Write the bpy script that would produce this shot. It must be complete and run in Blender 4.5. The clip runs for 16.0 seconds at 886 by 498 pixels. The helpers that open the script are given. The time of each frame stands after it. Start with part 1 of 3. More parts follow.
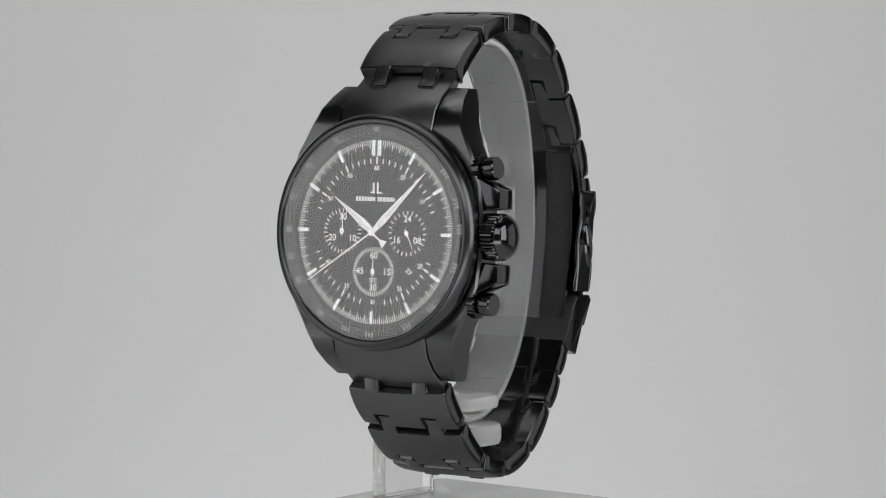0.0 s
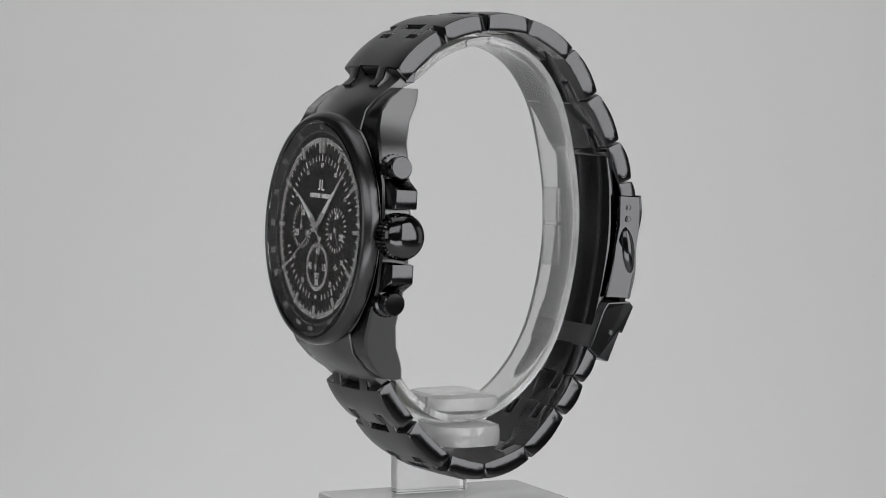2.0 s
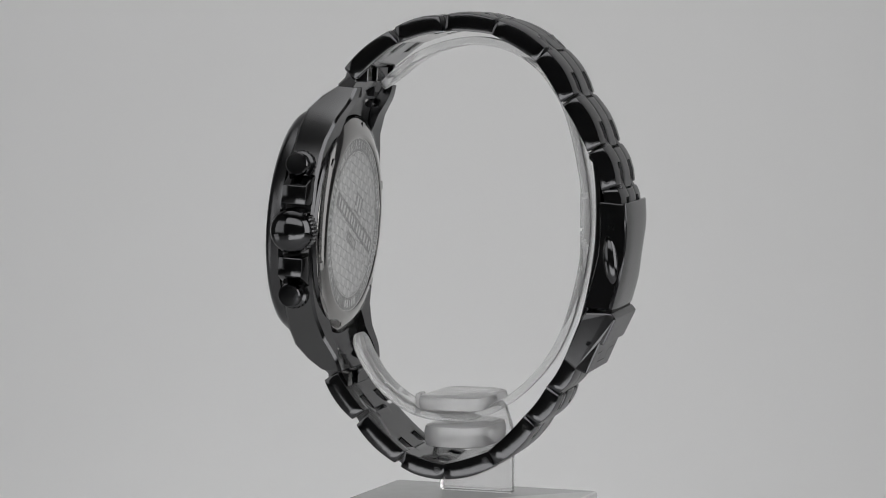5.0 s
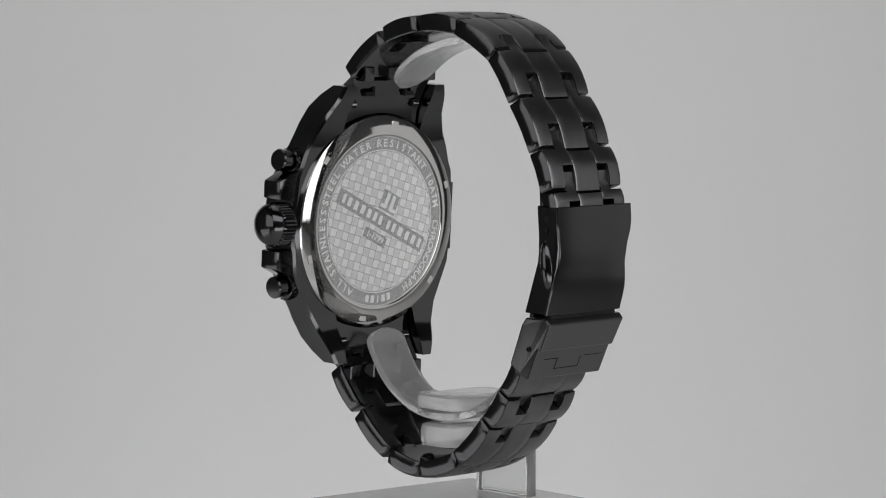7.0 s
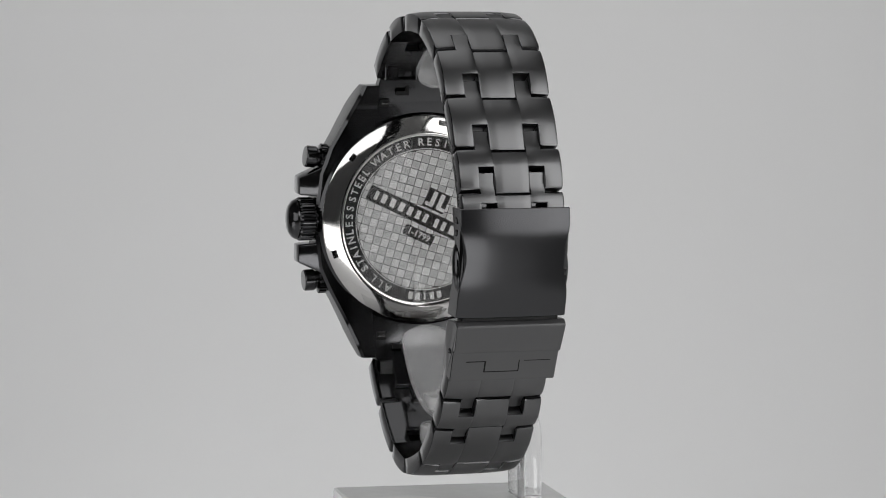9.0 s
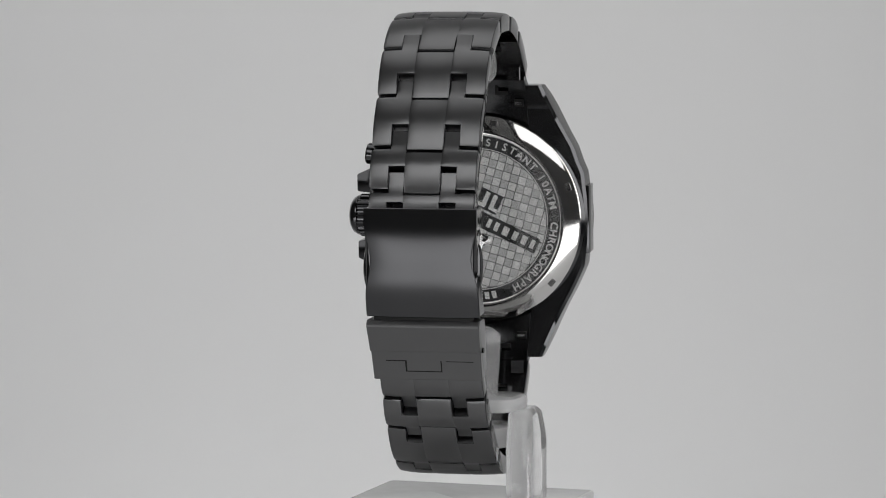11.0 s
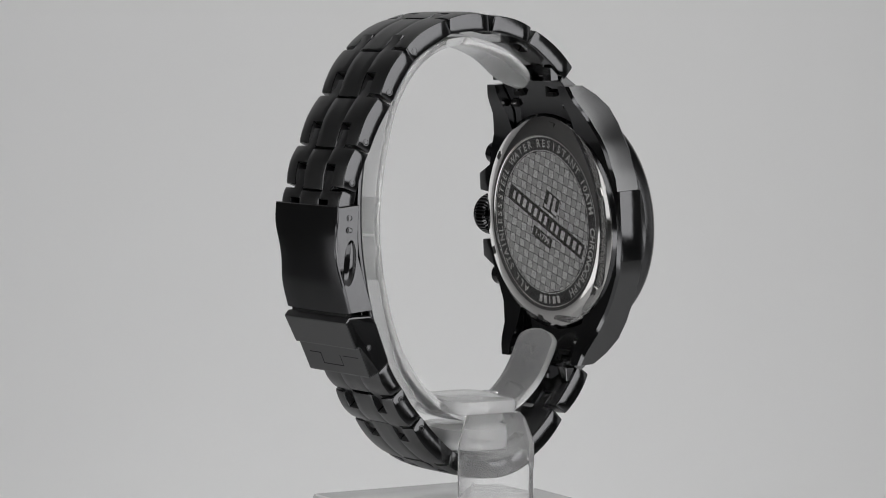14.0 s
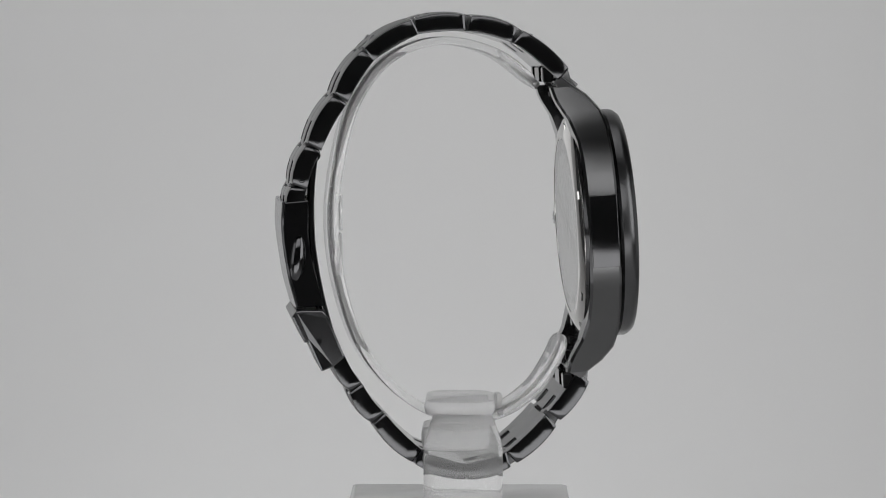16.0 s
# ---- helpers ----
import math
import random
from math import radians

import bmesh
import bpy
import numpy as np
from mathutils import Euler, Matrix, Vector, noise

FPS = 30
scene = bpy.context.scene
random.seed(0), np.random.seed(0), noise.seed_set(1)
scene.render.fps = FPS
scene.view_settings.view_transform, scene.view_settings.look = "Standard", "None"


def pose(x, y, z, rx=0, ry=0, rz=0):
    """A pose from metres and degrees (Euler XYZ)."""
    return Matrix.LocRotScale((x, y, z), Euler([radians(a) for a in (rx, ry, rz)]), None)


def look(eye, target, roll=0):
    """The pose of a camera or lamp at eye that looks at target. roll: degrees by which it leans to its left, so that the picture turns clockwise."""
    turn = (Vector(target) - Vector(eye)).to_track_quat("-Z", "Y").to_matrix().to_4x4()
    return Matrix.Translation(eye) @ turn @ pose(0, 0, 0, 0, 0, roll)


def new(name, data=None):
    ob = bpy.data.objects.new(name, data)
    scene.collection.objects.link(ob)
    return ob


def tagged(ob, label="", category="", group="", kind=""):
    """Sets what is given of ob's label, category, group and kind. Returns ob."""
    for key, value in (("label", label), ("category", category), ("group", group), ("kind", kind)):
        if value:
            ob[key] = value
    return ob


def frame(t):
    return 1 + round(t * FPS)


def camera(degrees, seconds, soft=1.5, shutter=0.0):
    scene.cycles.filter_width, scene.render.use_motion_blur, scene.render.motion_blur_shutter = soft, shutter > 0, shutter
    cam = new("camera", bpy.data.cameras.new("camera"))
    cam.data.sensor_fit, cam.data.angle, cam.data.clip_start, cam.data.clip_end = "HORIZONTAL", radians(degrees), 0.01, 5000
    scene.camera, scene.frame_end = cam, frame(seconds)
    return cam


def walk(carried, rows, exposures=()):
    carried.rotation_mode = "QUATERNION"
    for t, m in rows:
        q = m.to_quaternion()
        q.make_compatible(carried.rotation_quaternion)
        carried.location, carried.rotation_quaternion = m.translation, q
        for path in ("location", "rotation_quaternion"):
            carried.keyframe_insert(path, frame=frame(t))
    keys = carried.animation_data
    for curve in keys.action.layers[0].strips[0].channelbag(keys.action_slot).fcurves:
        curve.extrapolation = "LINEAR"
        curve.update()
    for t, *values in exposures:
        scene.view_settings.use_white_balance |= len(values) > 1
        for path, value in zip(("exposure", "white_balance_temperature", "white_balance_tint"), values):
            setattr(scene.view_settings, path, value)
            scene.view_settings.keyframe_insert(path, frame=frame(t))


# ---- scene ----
MM = 0.001
AXIS_X = 0.00303          # the turntable's axis stands this far to the right of the camera
cam = camera(16.56, 16.0, soft=1.0)
EYE = (-AXIS_X, -0.5712, 0.0900)
AIM = (-AXIS_X, 0.0, 0.0900 - 0.5712 * math.tan(radians(4.231)))
walk(cam, [(0.0, look(EYE, AIM)), (16.0, look(EYE, AIM))],
     [(0.0, 0.09), (2.0, 0.09), (3.0, 0.01), (4.0, 0.0), (6.3, -0.04), (7.0, 0.0), (8.0, 0.06), (9.0, 0.09), (13.0, 0.09), (14.5, 0.06), (15.5, 0.0), (16.0, -0.02)])

# ---- light ----
world = bpy.data.worlds.new("studio_world")
scene.world = world
world.use_nodes = True
world.node_tree.nodes["Background"].inputs[0].default_value = (0.9, 0.95, 1.0, 1)
world.node_tree.nodes["Background"].inputs[1].default_value = 0.09


def softbox(name, eye, target, w, h, watts, roll=0, color=(1, 1, 1)):
    data = bpy.data.lights.new(name, "AREA")
    data.shape, data.size, data.size_y, data.energy, data.color = "RECTANGLE", w, h, watts, color
    ob = new(name, data)
    ob.matrix_world = look(eye, target, roll)
    return ob


# Added fill with no known source; lifts the plinth and link tops.
softbox("overhead_fill", (0.0, 0.10, 1.05), (0, 0.0, 0), 0.9, 0.8, 1.6)
softbox("front_softbox", (-0.15, -0.95, 0.60), (0, 0, 0.05), 1.3, 0.50, 3.3)
# Added fill standing in for the pale floor before the watch.
softbox("front_low_fill", (0.0, -0.75, -0.24), (0, 0, 0.04), 1.0, 0.24, 1.6)
softbox("right_softbox", (0.74, 0.16, 0.08), (0, 0.0, 0.07), 0.42, 0.50, 0.30)
softbox("right_front_softbox", (0.62, -0.46, 0.32), (0, 0.0, 0.27), 0.55, 0.76, 2.9)
softbox("left_softbox", (-0.74, -0.385, 0.20), (0, 0, 0.17), 0.52, 0.46, 0.70)
# Added lamp in place of the bright table mirrored in the caseback.
softbox("left_table_fill", (-0.70, -0.085, -0.175), (0, -0.085, -0.175), 0.43, 0.20, 0.26)
# Added unseen fill that brings the backdrop up to tone.
softbox("backdrop_fill", (-0.22, 0.15, 1.0), (-0.12, 0.85, 0.0), 0.9, 0.2, 0.38)
# Hidden lamp added to make the glow in the middle of the backdrop.
softbox("low_backdrop_glow", (-0.02, 0.38, -0.20), (-0.02, 0.9, 0.03), 0.24, 0.12, 0.88)
# Added lamp that brightens the backdrop's mirror image in the crystal.
softbox("left_back_fill", (-0.36, 0.74, 0.12), (0, 0, 0.05), 0.28, 0.5, 0.15)


# ---- materials ----
def material(name, color, rough=0.5, metal=0.0, vary=0.15, scale=400.0, bump=0.0, bump_scale=900.0, stretch=(1, 1, 1), rough_vary=0.08):
    m = bpy.data.materials.new(name)
    m.use_nodes = True
    t = m.node_tree
    p = t.nodes["Principled BSDF"]
    p.inputs["Metallic"].default_value = metal
    co = t.nodes.new("ShaderNodeTexCoord")
    mp = t.nodes.new("ShaderNodeMapping")
    mp.inputs["Scale"].default_value = stretch
    t.links.new(co.outputs["Object"], mp.inputs["Vector"])
    fine = t.nodes.new("ShaderNodeTexNoise")
    fine.inputs["Scale"].default_value, fine.inputs["Detail"].default_value = bump_scale, 4
    t.links.new(mp.outputs[0], fine.inputs["Vector"])
    big = t.nodes.new("ShaderNodeTexNoise")
    big.inputs["Scale"].default_value, big.inputs["Detail"].default_value = scale, 3
    t.links.new(co.outputs["Object"], big.inputs["Vector"])
    mix = t.nodes.new("ShaderNodeMix")
    mix.data_type = "RGBA"
    mix.inputs["A"].default_value = (*[c * (1 - vary) for c in color], 1)
    mix.inputs["B"].default_value = (*[min(1, c * (1 + vary)) for c in color], 1)
    t.links.new(big.outputs["Fac"], mix.inputs["Factor"])
    t.links.new(mix.outputs["Result"], p.inputs["Base Color"])
    rr = t.nodes.new("ShaderNodeMapRange")
    rr.inputs["To Min"].default_value, rr.inputs["To Max"].default_value = max(0.02, rough - rough_vary), rough + rough_vary
    t.links.new(fine.outputs["Fac"], rr.inputs["Value"])
    t.links.new(rr.outputs["Result"], p.inputs["Roughness"])
    if bump:
        b = t.nodes.new("ShaderNodeBump")
        b.inputs["Strength"].default_value, b.inputs["Distance"].default_value = bump, 0.00005
        t.links.new(fine.outputs["Fac"], b.inputs["Height"])
        t.links.new(b.outputs["Normal"], p.inputs["Normal"])
    return m


def clear(name, color, rough, frost, ior=1.49, bump=0.05):
    """Transparent plastic or glass with a trace of frosting."""
    m = material(name, color, rough, 0.0, 0.02, 120.0, bump, 300.0, rough_vary=rough * 0.4)
    p = m.node_tree.nodes["Principled BSDF"]
    p.inputs["Transmission Weight"].default_value = 1.0 - frost
    p.inputs["IOR"].default_value = ior
    return m


M_BRUSHED = material("brushed_black_steel", (0.152, 0.152, 0.154), 0.32, 1.0, 0.06, 120.0, 0.015, 6000.0, (0.05, 1, 1), rough_vary=0.05)
M_CASE = material("brushed_black_case", (0.125, 0.125, 0.127), 0.20, 1.0, 0.05, 120.0, 0.0, 6000.0, rough_vary=0.015)
M_SATIN = material("satin_black_steel", (0.075, 0.075, 0.078), 0.20, 1.0, 0.08, 90.0, 0.0, 4000.0, rough_vary=0.03)
M_BEZEL = material("satin_black_bezel", (0.10, 0.10, 0.103), 0.26, 1.0, 0.05, 110.0, 0.0, 4000.0, rough_vary=0.015)
M_POLISHED = material("polished_black_steel", (0.092, 0.092, 0.095), 0.11, 1.0, 0.08, 150.0, 0.03, 1500.0, rough_vary=0.04)
# Near-black that also paints the shade of gaps and recesses.
M_DARK = material("recess_shade_black", (0.012, 0.012, 0.012), 0.5, 0.6, 0.2)
M_STEEL = material("polished_steel", (0.62, 0.61, 0.60), 0.07, 1.0, 0.05, 200.0, 0.04, 2500.0, rough_vary=0.04)
M_ETCH = material("etched_steel_light", (0.80, 0.80, 0.79), 0.40, 0.60, 0.15, 500.0, 0.3, 9000.0)
# Dimmer copy of the etched steel, for cells brushed the other way.
M_ETCH2 = material("etched_steel_dim", (0.60, 0.60, 0.595), 0.46, 0.60, 0.15, 500.0, 0.3, 9000.0)
M_INK = material("black_enamel", (0.012, 0.012, 0.012), 0.30, 0.0, 0.2)
M_DIAL = material("matt_black_dial", (0.010, 0.010, 0.011), 0.45, 0.0, 0.2, 600.0, rough_vary=0.0)
M_PRINT = material("white_print", (0.86, 0.86, 0.86), 0.5, 0.0, 0.04)
M_SCALE = material("grey_print", (0.36, 0.36, 0.36), 0.5, 0.0, 0.05)
M_INDEX = material("brushed_silver_index", (0.85, 0.85, 0.85), 0.20, 0.72, 0.05, 300.0)
M_HAND = material("silver_hand", (0.85, 0.85, 0.85), 0.20, 0.75, 0.04)
M_CRYSTAL = clear("mineral_crystal", (1, 1, 1), 0.015, 0.0, 1.68, 0.0)
# High index makes the added caseback sheet mirror strongly.
M_FILM = clear("reflection_film", (1, 1, 1), 0.02, 0.0, 3.2, 0.0)
M_ACRYLIC = clear("clear_acrylic", (0.99, 0.99, 0.99), 0.04, 0.12, 1.28)
M_PLINTH = clear("clear_acrylic_block", (0.99, 0.99, 0.99), 0.10, 0.72, 1.60)
M_FROST = clear("frosted_acrylic", (0.98, 0.98, 0.98), 0.05, 0.20, 1.30)
M_MILKY = clear("milky_acrylic", (0.985, 0.985, 0.985), 0.07, 0.38, 1.22)
M_TABLE = material("white_turntable_plastic", (0.84, 0.84, 0.84), 0.4, 0.0, 0.04)
M_PAPER = material("grey_backdrop_paper", (0.715, 0.715, 0.715), 0.9, 0.0, 0.015, 6.0, 0.05, 60.0)


# ---- mesh helpers; coordinates in millimetres ----
def finish(bm, smooth=False):
    bmesh.ops.recalc_face_normals(bm, faces=bm.faces)
    for v in bm.verts:
        v.co *= MM
    for f in bm.faces:
        f.smooth = smooth


def part(name, bm, mat, parent=None, label="", smooth=False, mats=()):
    finish(bm, smooth)
    me = bpy.data.meshes.new(name)
    bm.to_mesh(me)
    bm.free()
    me.materials.append(mat)
    for m in mats:
        me.materials.append(m)
    ob = new(name, me)
    ob.parent = parent
    if smooth:
        me.set_sharp_from_angle(angle=radians(32))
    return tagged(ob, label)


def share(name, me, parent, m=None):
    ob = new(name, me)
    ob.parent = parent
    if m is not None:
        ob.matrix_basis = m
    return ob


def box(bm, x0, x1, y0, y1, z0, z1, m=None):
    vs = [bm.verts.new((x, y, z)) for x in (x0, x1) for y in (y0, y1) for z in (z0, z1)]
    if m is not None:
        for v in vs:
            v.co = m @ v.co
    for q in ((0, 1, 3, 2), (4, 6, 7, 5), (0, 4, 5, 1), (2, 3, 7, 6), (0, 2, 6, 4), (1, 5, 7, 3)):
        bm.faces.new([vs[i] for i in q])
    return vs


def bevel(bm, width, segments=2, angle=25, material=-1):
    bmesh.ops.recalc_face_normals(bm, faces=bm.faces)
    es = [e for e in bm.edges if len(e.link_faces) == 2 and e.calc_face_angle(0) > radians(angle)]
    bmesh.ops.bevel(bm, geom=es, offset=width, segments=segments, profile=0.6, affect="EDGES", clamp_overlap=True, material=material)


def extrude(bm, outline, x0, x1, m=None):
    """A closed outline in (y, z), drawn from x0 to x1."""
    a = [bm.verts.new((x0, y, z)) for y, z in outline]
    b = [bm.verts.new((x1, y, z)) for y, z in outline]
    if m is not None:
        for v in a + b:
            v.co = m @ v.co
    n = len(outline)
    bm.faces.new(a)
    bm.faces.new(b[::-1])
    for i in range(n):
        bm.faces.new((a[i], b[i], b[(i + 1) % n], a[(i + 1) % n]))


def lathe(bm, profile, n=96, m=None, closed=False, start=0.0, turn=360.0):
    """Turn a profile of (radius, height) about z."""
    rings = []
    for i in range(n):
        a = radians(start + turn * i / n)
        ring = []
        for r, h in profile:
            v = bm.verts.new((r * math.cos(a), r * math.sin(a), h))
            if m is not None:
                v.co = m @ v.co
            ring.append(v)
        rings.append(ring)
    k = len(profile)
    for i in range(n):
        p, q = rings[i], rings[(i + 1) % n]
        for j in range(k if closed else k - 1):
            bm.faces.new((p[j], q[j], q[(j + 1) % k], p[(j + 1) % k]))
    if not closed:
        for end, r in ((0, profile[0][0]), (k - 1, profile[-1][0])):
            if r > 1e-6:
                bm.faces.new([ring[end] for ring in rings])
    bmesh.ops.remove_doubles(bm, verts=bm.verts, dist=1e-5)


def spline(pts, n):
    """Catmull-Rom through points of the side plane."""
    out = []
    p = [Vector(q) for q in pts]
    p = [2 * p[0] - p[1]] + p + [2 * p[-1] - p[-2]]
    for i in range(1, len(p) - 2):
        for j in range(n):
            t = j / n
            a, b, c, d = p[i - 1:i + 3]
            out.append(0.5 * (2 * b + (c - a) * t + (2 * a - 5 * b + 4 * c - d) * t * t + (3 * b - a - 3 * c + d) * t ** 3))
    out.append(p[-2])
    return out


def ribbon(bm, line, half, thick, rounded=0.0):
    """A band that follows a line of the side plane: half(s) is half its width, thick its thickness."""
    n = len(line)
    rows = []
    for i, p in enumerate(line):
        d = (line[min(i + 1, n - 1)] - line[max(i - 1, 0)]).normalized()
        q = Vector((-d.y, d.x)) * thick / 2
        w = half(i / (n - 1)) if callable(half) else half
        rows.append([bm.verts.new((x, (p + k * q).x, (p + k * q).y)) for x, k in ((-w, 1), (w, 1), (w, -1), (-w, -1))])
    for a, b in zip(rows, rows[1:]):
        for j in range(4):
            bm.faces.new((a[j], a[(j + 1) % 4], b[(j + 1) % 4], b[j]))
    bm.faces.new(rows[0])
    bm.faces.new(rows[-1][::-1])


def text_polys(bm, text, size, place):
    """Add flat lettering in the built-in font; place maps (a, b) in millimetres to a point."""
    data = bpy.data.curves.new("lettering", "FONT")
    data.body, data.size, data.align_x, data.align_y = text, size, "CENTER", "CENTER"
    data.resolution_u, data.offset = 3, 0.02 * size
    ob = bpy.data.objects.new("lettering", data)
    scene.collection.objects.link(ob)
    bpy.context.view_layer.update()
    me = bpy.data.meshes.new_from_object(ob.evaluated_get(bpy.context.evaluated_depsgraph_get()))
    vs = [bm.verts.new(place(v.co.x, v.co.y)) for v in me.vertices]
    for f in me.polygons:
        bm.faces.new([vs[i] for i in f.vertices])
    bpy.data.objects.remove(ob)
    bpy.data.curves.remove(data)
    bpy.data.meshes.remove(me)


# ---- the studio ----
def studio():
    bm = bmesh.new()
    line = [Vector(p) for p in ((-1400, -300), (500, -300))]
    line += [Vector((500 + 420 * math.sin(a), 120 - 420 * math.cos(a))) for a in [radians(5 * i) for i in range(1, 19)]]
    line += [Vector((920, 1900))]
    ribbon(bm, line, 1100, 2.0)
    ob = part("backdrop", bm, M_PAPER, smooth=True)
    tagged(ob, "seamless light grey paper sweep behind the turntable", "backdrop", kind="structure")
    # Unseen enclosing room, kept pale so that it bounces fill light.
    for name, x0, x1, y0, y1, z0, z1 in (("wall_east", 2000, 2080, -2000, 2000, -320, 2500), ("wall_west", -2080, -2000, -2000, 2000, -320, 2500),
                                         ("wall_north", -2000, 2000, 2000, 2080, -320, 2500), ("wall_south", -2000, 2000, -2080, -2000, -320, 2500),
                                         ("ceiling", -2080, 2080, -2080, 2080, 2500, 2580), ("floor", -2080, 2080, -2080, 2080, -400, -320)):
        bm = bmesh.new()
        box(bm, x0, x1, y0, y1, z0, z1)
        tagged(part(name, bm, M_WALL), "unseen pale grey bounce " + name.split("_")[0], name.split("_")[0], kind="structure")


# Pale tone chosen for the light it returns.
M_WALL = material("pale_grey_bounce", (0.36, 0.36, 0.36), 0.8, 0.0, 0.1, 3.0)
studio()


# ---- turntable and display stand ----
def build_turntable():
    top = new("turntable")
    tagged(top, "round white plastic turntable carrying the display stand", "turntable")
    bm = bmesh.new()
    lathe(bm, [(0, -299), (46, -299), (48, -297), (48, -14), (46, -12), (0, -12)], 96)
    part("drum", bm, M_TABLE, top, smooth=True)
    bm = bmesh.new()
    lathe(bm, [(0, -12), (51.5, -12), (52, -11.5), (52, -8.5), (51, -8), (0, -8)], 128)
    part("platter", bm, M_TABLE, top, smooth=True)
    return top


def rounded_plate(bm, x0, x1, y0, y1, z0, z1, r, width):
    box(bm, x0, x1, y0, y1, z0, z1)
    bmesh.ops.recalc_face_normals(bm, faces=bm.faces)
    es = [e for e in bm.edges if abs(e.verts[0].co.z - e.verts[1].co.z) > 1e-6]
    bmesh.ops.bevel(bm, geom=es, offset=r, segments=6, profile=0.5, affect="EDGES")
    bevel(bm, width, 2, 40)


CUFF = [(-14.8, 78.2), (-7, 84.2), (1.8, 86.8), (9, 86.0), (15, 82.6), (19.2, 77.3), (21.8, 71), (24.0, 60), (24.3, 50),
        (22.4, 39), (18.8, 29.5), (13, 22.2), (6, 17.6), (-1, 16.2), (-8, 17.4), (-14, 21.5), (-17.8, 27), (-19.6, 31.5)]


def build_stand():
    stand = new("watch_stand")
    tagged(stand, "clear acrylic watch stand with a C-shaped cuff", "display stand")
    yaw = Matrix.Rotation(radians(-7), 4, "Z")
    bm = bmesh.new()
    rounded_plate(bm, -21, 21, -21, 21, -8, 0, 1.5, 0.5)
    part("plinth", put(bm, yaw), M_PLINTH, stand, "clear acrylic block", True)
    bm = bmesh.new()
    outline = [(-15.1, -7.4), (-14.3, -8.2), (-11.2, -8.2), (-11.2, 6.5), (-13.0, 6.5), (-14.0, 6.1), (-14.8, 5.3), (-15.1, 4.2)]
    rings = []
    for z, k, cut in ((0.05, 1.0, 0), (11.8, 1.0, 0), (13.0, 0.97, 0.1), (17.0, 0.80, 0.5), (18.0, 0.72, 1.4)):
        rings.append([(min(x + cut, -11.2), -0.4 + (y + 0.4) * k, z) for x, y in outline])
    loft(bm, rings)
    bevel(bm, 0.4, 3)
    part("post", put(bm, yaw), M_ACRYLIC, stand, "clear acrylic upright", True)
    bm = bmesh.new()
    rounded_plate(bm, -11.2, 7.4, -5.8, 7.0, 10.8, 15.0, 5.2, 1.2)
    part("lower_arm", put(bm, yaw), M_MILKY, stand, "", True)
    bm = bmesh.new()
    rounded_plate(bm, -12.4, 6.4, -6.8, 6.4, 17.6, 20.4, 3.6, 1.1)
    part("upper_arm", put(bm, yaw), M_MILKY, stand, "", True)
    for x in (-1.6, 0.9):
        bm = bmesh.new()
        box(bm, x, x + 1.2, -8.0, -6.9, 16.6, 20.4)
        bevel(bm, 0.2)
        part("tab", bm, M_MILKY, stand)
    bm = bmesh.new()

    def half(s):
        e = min(s, 1 - s) * 150
        return 5.1 if e > 5.1 else 5.1 * math.sqrt(max(0.03, 1 - (1 - e / 5.1) ** 2))
    line = spline(CUFF, 8)
    ribbon(bm, line, half, 1.5)
    bevel(bm, 0.35, 2, 40)
    put(bm, Matrix.Translation((-1.0, 0, 0)) @ Matrix.Rotation(radians(4.5), 4, "Z"))
    part("cuff", bm, M_FROST, stand, "frosted clear C-shaped cuff", True)
    for z0, z1 in ((43.5, 51.4), (51.9, 58.5)):
        bm = bmesh.new()
        box(bm, -5.0, 0.4, 22.9, 23.6, z0, z1)
        bevel(bm, 0.2, 2)
        put(bm, Matrix.Rotation(radians(4.5), 4, "Z"))
        part("pad", bm, M_FROST, stand)
    return stand


# ---- the watch; case space: x across, y up the dial, z out of the dial ----
WX = 0.6
CASE = Matrix.Translation((0.0, -30.5, 52.7)) @ Matrix.Rotation(radians(-1.5), 4, "Z") @ Matrix.Rotation(radians(90 - 3.6), 4, "X")

FACE = CASE @ Matrix.Translation((0, 0, 0.6))      # bezel, glass and dial stand a little proud


def loft(bm, rings):
    rows = [[bm.verts.new(p) for p in ring] for ring in rings]
    n = len(rows[0])
    for a, b in zip(rows, rows[1:]):
        for j in range(n):
            bm.faces.new((a[j], a[(j + 1) % n], b[(j + 1) % n], b[j]))
    bm.faces.new(rows[0][::-1])
    bm.faces.new(rows[-1])


def put(bm, m):
    for v in bm.verts:
        v.co = m @ v.co
    return bm


def lerp_table(rows, x):
    for (a, p), (b, q) in zip(rows, rows[1:]):
        if x <= b:
            k = (x - a) / (b - a)
            return p + (q - p) * max(0, min(1, k))
    return rows[-1][1]


